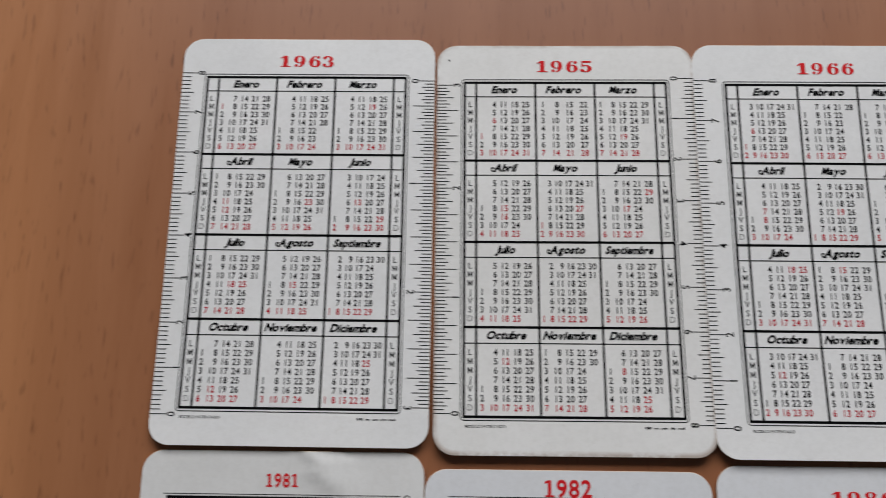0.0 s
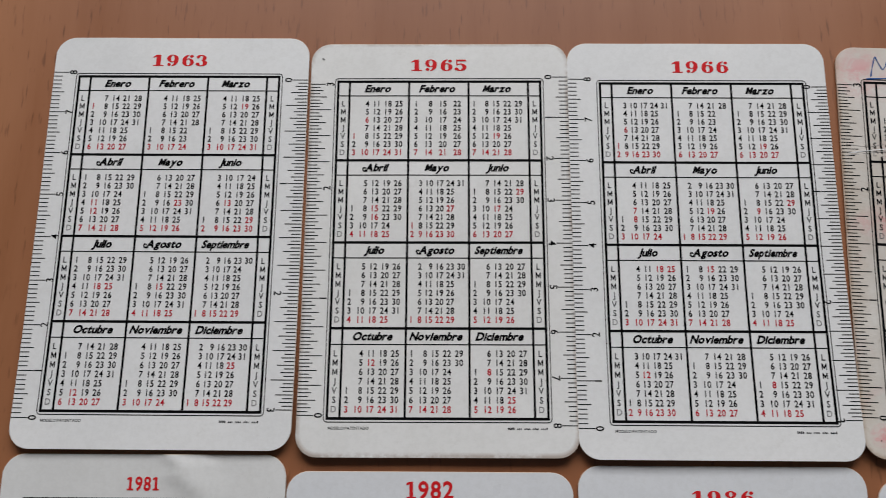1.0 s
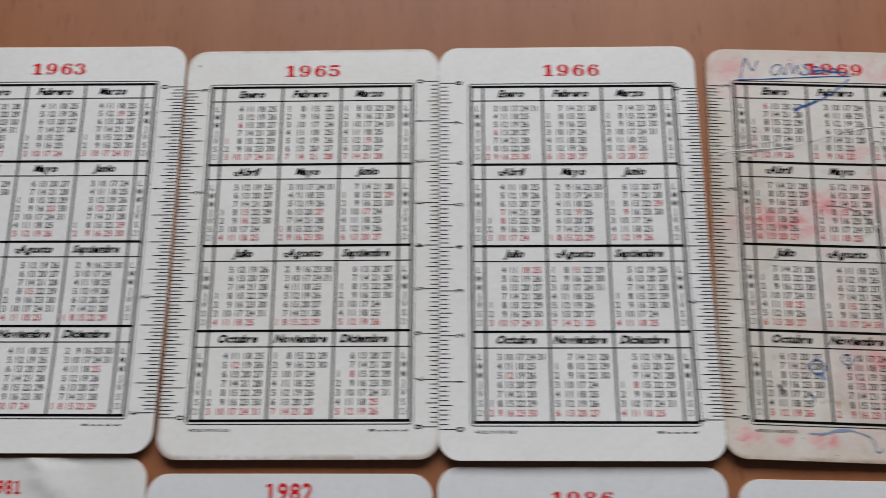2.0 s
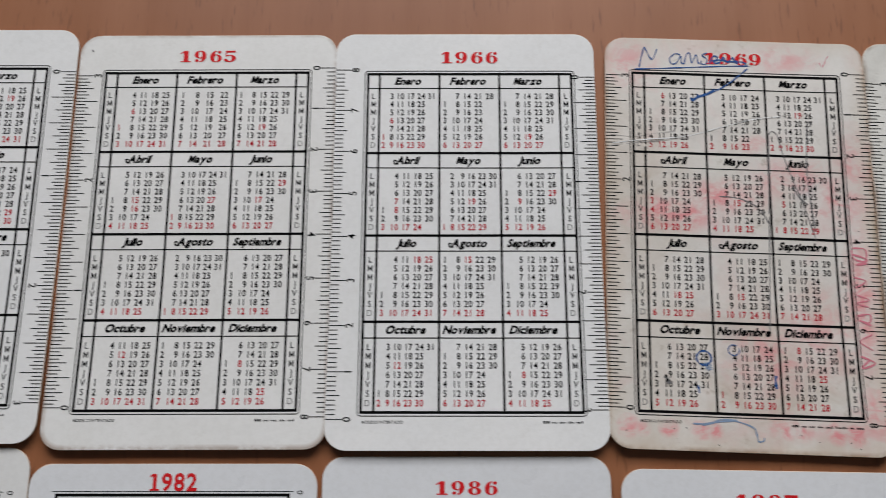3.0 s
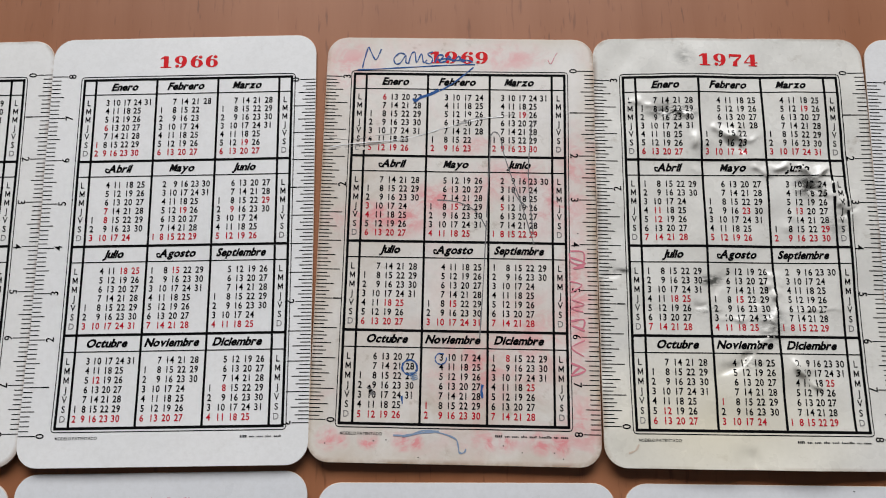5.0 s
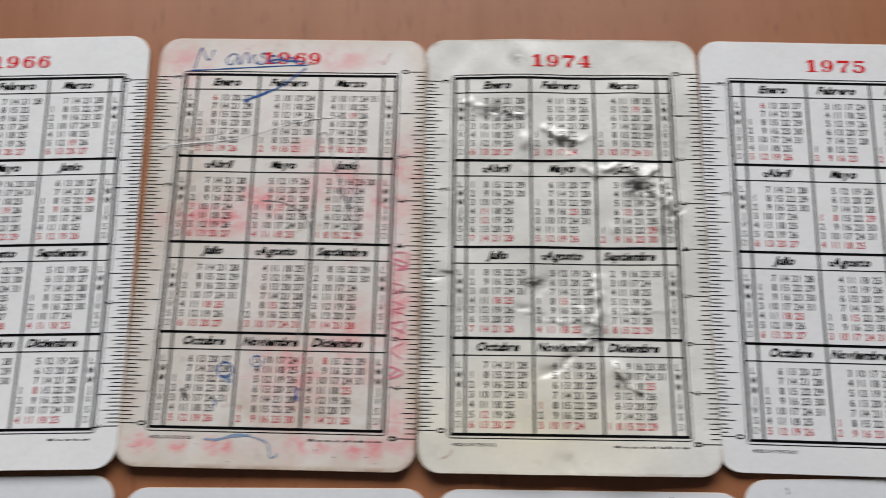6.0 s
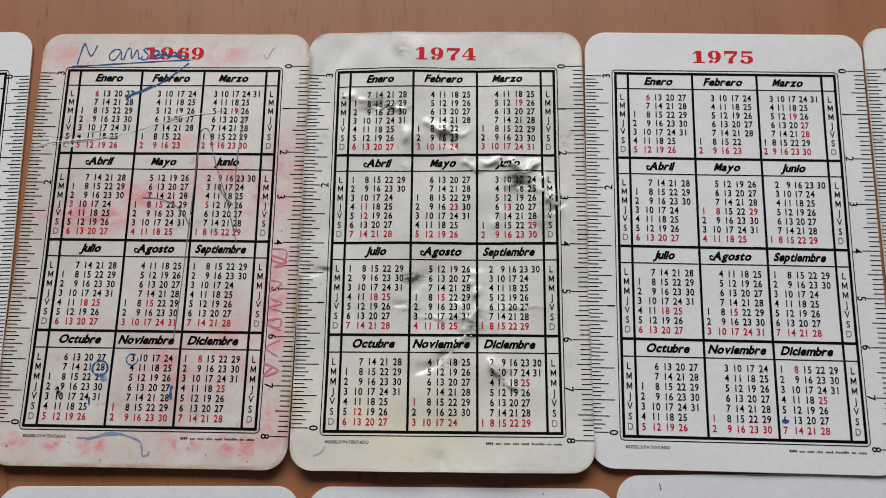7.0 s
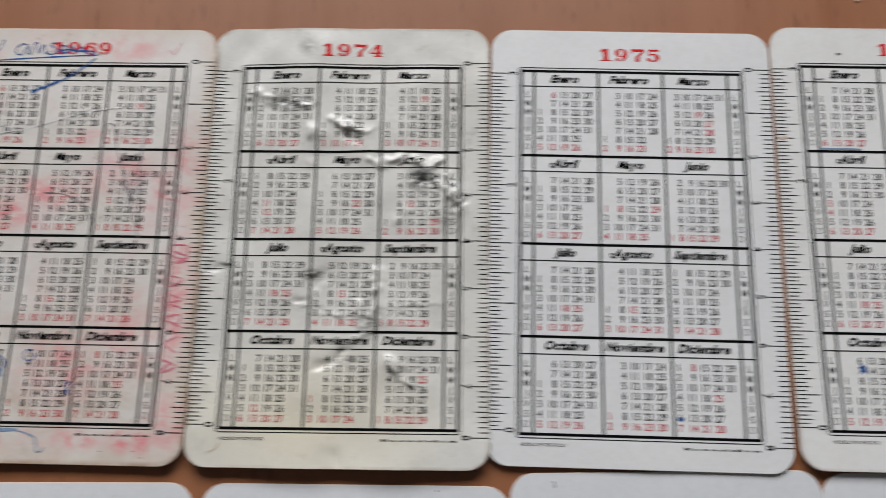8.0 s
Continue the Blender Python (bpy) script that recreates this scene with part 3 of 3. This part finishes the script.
def imprint(parent, surface, long):
    """Tiny lines of type under the border."""
    ink = Ink(surface)
    ink.text("MODELO PATENTADO", -FX + 0.3, -40.75, 0.58, 0.95, gap=0.14, bold=0.01)
    ink.link("patent_line", parent, [black_ink])
    ink = Ink(surface)
    x = 8.6 if long else 15.0
    rnd = random.Random(5)
    word = 4
    while x < FX - 0.4:
        w = rnd.uniform(0.16, 0.34)
        h = rnd.choice((0.30, 0.30, 0.46))
        ink.bar(x, -41.0, min(x + w, FX), -41.0 + h)
        word -= 1
        x += w + (0.10 if word else 0.55)
        word = word or rnd.randint(3, 8)
    ink.link("maker_line", parent, [black_ink], "tiny unreadable line of black type")


def calendar_card(year, place, mat, label, surface, ox=0.0, swap=False, long=False, fine=1.5, head=TOP, foot=FOOT):
    """A pocket calendar whose printed panel is centred on place (x, y, degrees)."""
    ob = tagged(new("calendar_card"), label, "calendar card", "pocket calendars laid out in rows")
    x, y, a = place
    ob.matrix_world = pose(x * MM, y * MM, TABLE_Z, 0, 0, a)
    paper(ob, surface, mat, ox, fine, head, foot)
    year_number(ob, surface, year, -0.1, 42.9, 2.85, 13.2)
    border(ob, surface)
    for sx in (-22.35, 22.3):
        letters(ob, surface, sx)
    for m in range(1, 13):
        month(ob, surface, year, m)
    ruler(ob, surface, -1, "cm" if swap else "inch", ox)
    ruler(ob, surface, 1, "inch" if swap else "cm", ox)
    imprint(ob, surface, long)
    return ob


CREASES = (
    (-22.5, 33.2, -17.5, 31.8, 0.7, 0.5), (-17.5, 31.4, -12.0, 30.2, -0.5, 0.6), (-12.5, 31.0, -8.6, 28.6, 0.6, 0.5),
    (-9.6, 26.6, -7.8, 21.2, 0.7, 0.9), (-5.0, 26.8, -1.6, 24.8, 0.8, 0.6), (-2.4, 25.6, 2.8, 23.2, 1.2, 0.6), (2.8, 23.2, 7.4, 25.8, 0.45, 0.35),
    (-1.0, 23.0, 3.0, 21.8, -0.7, 0.5), (-9.2, 17.4, -7.6, 15.0, 0.5, 0.6), (2.6, 18.0, 8.4, 16.0, 0.9, 0.6), (7.6, 17.8, 15.0, 16.8, 0.8, 0.5),
    (14.4, 17.6, 18.0, 14.6, 1.1, 0.5), (16.6, 15.4, 21.4, 18.2, 0.8, 0.4), (14.8, 13.8, 17.8, 12.0, -0.9, 0.6), (17.4, 15.0, 20.4, 10.0, 0.9, 0.4),
    (20.6, 12.0, 24.6, 6.8, 0.8, 0.6), (21.0, 6.0, 26.4, 9.6, -0.6, 0.7), (11.6, 8.4, 9.6, 3.0, 0.5, 0.8), (20.4, 16.4, 21.6, 10.4, 0.6, 0.4),
    (-6.4, -10.2, -1.6, -6.4, -0.9, 0.5), (-10.4, -13.2, -7.2, -13.2, -0.7, 0.6), (4.8, -5.8, 6.6, -9.0, 1.2, 0.6), (6.6, -9.0, 6.2, -13.2, 1.3, 0.6),
    (6.2, -13.2, 4.4, -18.4, 1.4, 0.7), (2.0, -10.6, 4.4, -13.6, -0.7, 0.7), (-7.0, -15.8, 5.2, -16.0, 0.35, 0.3), (7.2, -14.0, 22.4, -13.2, 0.3, 0.3),
    (-6.2, -27.2, -2.2, -25.6, -0.6, 0.5), (-2.4, -25.8, 1.6, -22.6, -0.9, 0.5), (1.4, -22.8, 6.0, -18.8, 0.8, 0.5), (8.4, -23.6, 12.2, -28.2, 0.95, 0.6),
    (12.2, -28.2, 15.2, -30.0, 0.7, 0.5), (-30.0, -6.6, -26.0, -6.2, -0.5, 0.5), (-0.6, -46.4, 0.4, -42.6, -0.5, 1.2))
DENTS = ((-15, 30.5, 4.0, -0.25), (16.8, 14.0, 4.0, 0.35), (4.2, -12.5, 3.6, 0.45), (-8, 24, 3.0, 0.25), (10, -26, 4.0, 0.25), (23, 8, 3.5, 0.25), (0, 24, 3.5, 0.3), (-8, -50, 8.0, 1.3), (10, -50, 9.0, 1.3))

faces, cards = {}, {}
faces[1963] = surface_of(1.2, 0.10, 0.05, 0.12, seed=1)
cards[1963] = calendar_card(1963, (-61.61, 1.32, -0.26), white_card, "white printed pocket calendar card with red year 1963",
              faces[1963], 0.35, True, head=48.7, foot=-46.8)
faces[1965] = surface_of(1.3, 0.15, 0.05, 0.12, seed=2)
cards[1965] = calendar_card(1965, (0, 0, 0), cream_card, "off-white pocket calendar card, red year 1965, scuffed rim",
              faces[1965], 0.0, head=48.3, foot=-46.9)
faces[1966] = surface_of(1.5, 0.15, 0.05, 0.12, seed=3)
cards[1966] = calendar_card(1966, (61.31, -0.53, -0.17), white_card, "white printed pocket calendar card with red year 1966",
              faces[1966], -1.05, True, head=48.9, foot=-46.7)
stained_face = surface_of(1.3, 0.15, 0.1, 0.25, ((-29, 21, -12, 23.6, 0.30, 0.4), (-16, 23.4, 12, 29.4, 0.26, 0.35), (-29, 23.5, -14, 23.0, -0.18, 0.4), (-4, 9.6, 12, 4, 0.16, 0.5)), 4)
stained = calendar_card(1969, (121.76, -1.16, -2.15), stained_card, "grubby pink-stained pocket calendar card 1969 with blue pen marks",
                        stained_face, 0.1, False, True, head=47.6, foot=-46.7)
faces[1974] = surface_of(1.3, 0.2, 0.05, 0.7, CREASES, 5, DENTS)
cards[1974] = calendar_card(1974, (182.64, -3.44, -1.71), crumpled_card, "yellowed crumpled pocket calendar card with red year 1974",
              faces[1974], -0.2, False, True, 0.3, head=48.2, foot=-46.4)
faces[1975] = surface_of(0.8, 0.15, 0.05, 0.12, seed=6)
cards[1975] = calendar_card(1975, (242.93, -6.03, -2.64), neutral_card, "clean white pocket calendar card with red year 1975",
              faces[1975], -0.1, False, True, head=48.5, foot=-45.1)
faces[1980] = surface_of(1.3, 0.15, 0.05, 0.12, seed=7)
cards[1980] = calendar_card(1980, (303.86, -6.48, -2.24), cream_card, "off-white pocket calendar card with a pen dash",
              faces[1980], 0.2, False, True, head=48.0, foot=-46.4)

# Pen, pencil and felt marks on the stained card.
def mark(name, mat, label, pts, width):
    ink = Ink(stained_face)
    ink.stroke(pts, width)
    ink.link(name, stained, [mat], label, 0.065)


PEN = "blue ballpoint stroke"
mark("pen_stroke", blue_ink, PEN, [(-22.1, 40.2), (-21.6, 42.6), (-20.9, 45.2), (-20.4, 44.4), (-19.1, 42.2), (-17.9, 44.8)], 0.26)
mark("pen_stroke", blue_ink, PEN, [(-12.4, 43.5), (-13.6, 43.8), (-14.9, 42.6), (-14.6, 41.3), (-13.5, 41.4), (-12.3, 43.2), (-12.2, 41.6), (-11.6, 41.3)], 0.26)
mark("pen_stroke", blue_ink, PEN, [(-11.6, 41.3), (-11.0, 43.6), (-10.2, 44.0), (-9.8, 41.6), (-8.7, 43.7), (-8.2, 41.6), (-7.4, 42.2)], 0.26)
mark("pen_stroke", blue_ink, PEN, [(-6.1, 44.2), (-7.3, 43.7), (-6.2, 42.6), (-6.6, 41.4), (-7.7, 41.5)], 0.26)
mark("pen_stroke", blue_ink, PEN, [(-5.6, 41.6), (-4.8, 43.4), (-3.7, 43.2), (-4.6, 41.8), (-3.2, 42.0), (-2.4, 43.2), (-1.4, 42.0), (-0.2, 43.2), (0.6, 41.9), (1.6, 42.3), (3.0, 41.8)], 0.34)
mark("pen_stroke", blue_ink, PEN, [(-5.0, 42.2), (-3.0, 42.6), (-1.0, 42.2), (1.0, 42.4)], 0.4)
mark("pen_stroke", blue_ink, PEN, [(-23.2, 39.7), (-17, 40.0), (-10, 40.5), (-3, 41.0), (3.5, 41.3)], 0.26)
mark("pen_stroke", blue_ink, PEN, [(3.2, 40.6), (1.4, 39.0), (-1.4, 36.7), (-4.0, 35.0), (-7.0, 33.6), (-10.0, 32.4)], 0.3)
mark("pen_stroke", blue_ink, PEN, [(-4.6, 35.0), (-7.0, 33.9), (-9.6, 32.7)], 0.44)
mark("pen_stroke", blue_ink, PEN, [(-8.4, 33.7), (-9.6, 32.2), (-10.4, 32.9)], 0.44)
for k in range(2):
    mark("pen_stroke", blue_ink, "blue ballpoint stroke", [(-9.4 + (1.5 + 0.2 * k) * math.cos(a * 0.7), -27.1 + (1.6 - 0.15 * k) * math.sin(a * 0.7)) for a in range(11)], 0.24)
mark("pen_stroke", blue_ink, "blue ballpoint stroke", [(-2.9 + 1.2 * math.cos(a * 0.7 + 1), -25.2 + 1.15 * math.sin(a * 0.7 + 1)) for a in range(9)], 0.22)
mark("pen_stroke", blue_ink, "blue ballpoint stroke", [(5.9, -30.4), (5.7, -31.6), (5.9, -33.2)], 0.5)
mark("pen_stroke", blue_ink, "blue ballpoint stroke", [(-10.9, -33.0), (-10.7, -34.6)], 0.35)
mark("pen_flourish", faded_blue_ink, "faded blue pen flourish", [(-12.4, -41.0), (-9.0, -40.9), (-6.0, -39.9), (-2.9, -40.3), (0.3, -41.4), (1.0, -42.8), (1.3, -44.2), (2.3, -44.1), (2.6, -43.4)], 0.30)
mark("pen_flourish", faded_blue_ink, "faded blue pen flourish", [(-10.5, -41.2), (-6.5, -40.4), (-3.0, -40.0)], 0.4)
mark("pencil_line", pencil, "thin grey pencil line", [(7.1, 24.2), (8.0, 25.2), (9.2, 24.2), (10.2, 20), (11.5, 15.9), (13.8, 9.5), (15.5, 4), (16.8, -0.4)], 0.22)
mark("pencil_line", pencil, "thin grey pencil line", [(17.4, 27.2), (16.4, 27.4), (15.9, 22.4), (15.6, 14), (16.6, 2)], 0.22)
mark("pencil_line", pencil, "thin grey pencil line", [(7.2, 24.0), (6.6, 9.4), (6.0, -6), (5.2, -20.9)], 0.22)
mark("pencil_line", pencil, "thin grey pencil line", [(-4.5, 9.4), (0, 9.0), (4.2, 6.8), (6.5, 3.0)], 0.22)
mark("pencil_line", pencil, "thin grey pencil line", [(-18.2, -31.4), (-17.0, -32.0), (-17.4, -32.8), (-16.4, -32.6)], 0.3)
mark("fold_line", white_card, "pale worn fold line", [(-28.5, 21.2), (-22, 22.2), (-12, 23.4), (-3, 26.0), (4, 28.0), (10, 28.9)], 0.22)
mark("fold_line", worn_grey, "grey worn fold line", [(-29.5, 20.6), (-23, 21.5), (-16, 22.4), (-11, 23.1)], 0.16)
mark("fold_line", worn_grey, "grey worn fold line", [(-29, 23.4), (-24, 23.0), (-19.5, 23.8), (-14, 24.6)], 0.12)
mark("fold_line", worn_grey, "grey worn fold line", [(0.4, 27.3), (3.2, 28.2), (6.4, 28.5), (9.4, 28.9), (12.4, 29.4)], 0.12)
for x, y in ((-16.5, -42.1), (-13.9, -41.9), (14.0, -43.9), (20.6, -43.8), (-26.5, -42.8), (10.2, -42.6), (26.2, 2.4), (-7.2, -45.2), (22.4, -45.0)):
    mark("speck", black_ink, "dark speck", [(x, y), (x + 0.18, y - 0.12)], 0.22)
STAMP = "smeared pink stamped letter"
mark("stamp_letter", pink_ink, STAMP, [(24.6, -1.6), (27.4, -1.8), (27.2, -4.4), (24.8, -4.0), (24.4, -2.0)], 0.30)
mark("stamp_letter", pink_ink, STAMP, [(24.6, -3.0), (27.8, -4.2), (25.2, -5.4), (27.6, -5.0)], 0.36)
mark("stamp_letter", pink_ink, STAMP, [(24.4, -8.2), (27.0, -9.0), (24.6, -10.6)], 0.26)
mark("stamp_letter", pink_ink, STAMP, [(24.8, -12.2), (27.4, -13.2), (24.6, -14.0), (27.2, -14.8)], 0.24)
mark("stamp_letter", pink_ink, STAMP, [(24.6, -16.8), (27.2, -16.4), (27.0, -18.2), (24.8, -17.8), (27.4, -18.8)], 0.34)
mark("stamp_letter", pink_ink, STAMP, [(27.4, -20.8), (24.6, -22.4), (27.2, -24.2)], 0.24)
mark("stamp_letter", pink_ink, STAMP, [(24.4, -25.6), (27.4, -27.0), (24.4, -28.2), (26.4, -26.2)], 0.38)
for k in range(5):
    mark("pen_stroke", faded_blue_ink, "blue ballpoint stroke", [(-9.6 + 0.2 * k, -28.3 - 0.35 * k), (-8.0 + 0.1 * k, -28.0 - 0.35 * k)], 0.22)
mark("smudge", black_ink, "dark smudge", [(-17.9, -31.0), (-17.4, -31.8), (-17.7, -32.4)], 0.5)
mark("stamp_letter", pink_ink, "smeared pink tick mark", [(20.0, 42.6), (20.7, 41.6), (21.6, 43.4), (22.2, 44.4)], 0.14)
mark("smudge", pencil, "dark grey smudge", [(12.0, 12.4), (13.4, 9.8), (15.4, 8.0)], 0.28)


# Small marks on other cards.
def spot(card, face, name, mat, label, pts, width):
    ink = Ink(face)
    ink.stroke(pts, width)
    ink.link(name, card, [mat], label, 0.065)


spot(cards[1974], faces[1974], "scratch", card_edge, "brown scratch", [(-25.6, -43.4), (-24.2, -42.8), (-23.4, -41.6)], 0.3)
spot(cards[1975], faces[1975], "ink_spot", blue_ink, "small blue ink spot", [(7.6, -35.0), (8.3, -35.2), (8.9, -34.9)], 0.55)
spot(cards[1965], faces[1965], "pencil_dot", pencil, "grey pencil dot", [(-27.6, 44.6), (-27.1, 44.2)], 0.3)
spot(cards[1980], faces[1980], "pen_dash", pencil, "grey pen dash", [(-15.8, 41.8), (-14.6, 41.8)], 0.4)
spot(cards[1980], faces[1980], "ink_spot", blue_ink, "small blue ink spot", [(-16.8, -26.4), (-16.2, -26.5), (-15.6, -26.4)], 1.5)
spot(cards[1980], faces[1980], "ink_spot", faded_blue_ink, "faded blue ink line", [(-21.0, 19.9), (-17, 20.0), (-12, 19.9)], 0.35)
spot(cards[1980], faces[1980], "pen_dash", pencil, "grey pen dash", [(-21.4, 35.9), (-19.8, 35.8), (-18.9, 35.9)], 0.3)
spot(cards[1980], faces[1980], "blotch", card_edge, "brown scuff on the rim", [(-29.2, 22.4), (-28.4, 22.0), (-27.9, 22.8)], 0.6)

# ---- lower row: only the heads of these cards come into view ----
def lower_card(place, mat, label, year=None, head=6.6, height=2.7, width=12.9, style="wide", frame_y=None, seed=0.0, fold=(), speck=None):
    """place: middle of the card's upper edge (x, y, degrees)."""
    ob = tagged(new("calendar_card"), label, "calendar card", "pocket calendars laid out in rows")
    x, y, a = place
    ob.matrix_world = pose(x * MM, y * MM, TABLE_Z, 0, 0, a) @ Matrix.Translation((0, -TOP * MM, 0))
    surface = surface_of(0.5, 0.12, 0.05, 0.12, fold, seed)
    paper(ob, surface, mat, 0.0, 1.5)
    if year:
        year_number(ob, surface, year, 0.0, TOP - head, height, width, style)
    if frame_y:
        ink = Ink(surface)
        t = TOP - frame_y
        ink.bar(-24.6, t - 0.28, 24.6, t + 0.28)
        ink.bar(-24.6, -42.3, 24.6, -41.7)
        for sx in (-1, 1):
            ink.bar(sx * 24.3 - 0.3, -42, sx * 24.3 + 0.3, t)
        ink.bar(-25.3, t + 0.62, 25.3, t + 0.76)
        ink.text("0", 26.7, t + 0.5, 1.3, 0.9, 0, "centre", -90)
        ink.link("border", ob, [black_ink], "black ruled border")
    if speck:
        ink = Ink(surface)
        ink.stroke(speck, 0.22)
        ink.link("pencil_dot", ob, [pencil], "faint grey pencil dot", 0.065)
    return ob


lower_card((-62.28, -46.3, -0.09), plain_card, "creased off-white pocket calendar card with red year 1981", 1981, 6.1, 2.7, 6.9, "narrow", 9.7, 11,
           ((2.5, 52, 15, 36, 0.95, 2.4, "even"),))
lower_card((-1.6, -49.71, -0.09), cool_card, "white glossy pocket calendar card with red year 1982", 1982, 3.75, 3.4, 9.9, "narrow", 6.3, 12)
lower_card((59.91, -48.35, -0.11), cool_card, "plain white pocket calendar card with red year 1986", 1986, 6.4, 2.7, 12.9, seed=13)
lower_card((122.59, -51.39, -1.04), cool_card, "plain white pocket calendar card with red year 1987", 1987, 6.2, 2.7, 12.9, seed=14)
lower_card((184.87, -52.87, -1.57), cool_card, "plain white glossy pocket calendar card", seed=15, speck=[(16.0, 47.5), (16.3, 47.4)])
lower_card((245.55, -51.39, -0.33), cool_card, "plain white glossy pocket calendar card", seed=16, speck=[(-21.8, 46.9), (-21.5, 46.2), (-21.6, 45.6)])
lower_card((306.09, -52.61, -0.84), cool_card, "plain white glossy pocket calendar card", seed=17)

# A crumb on the bare wood.
bm = bmesh.new()
bmesh.ops.create_icosphere(bm, subdivisions=1, radius=0.00035, matrix=Matrix.LocRotScale((0.2964, 0.0488, TABLE_Z + 0.00022), None, (1.5, 0.7, 0.45)))
tagged(part("crumb", bm, card_edge), "tiny pale crumb lying on the wooden table", "crumb")
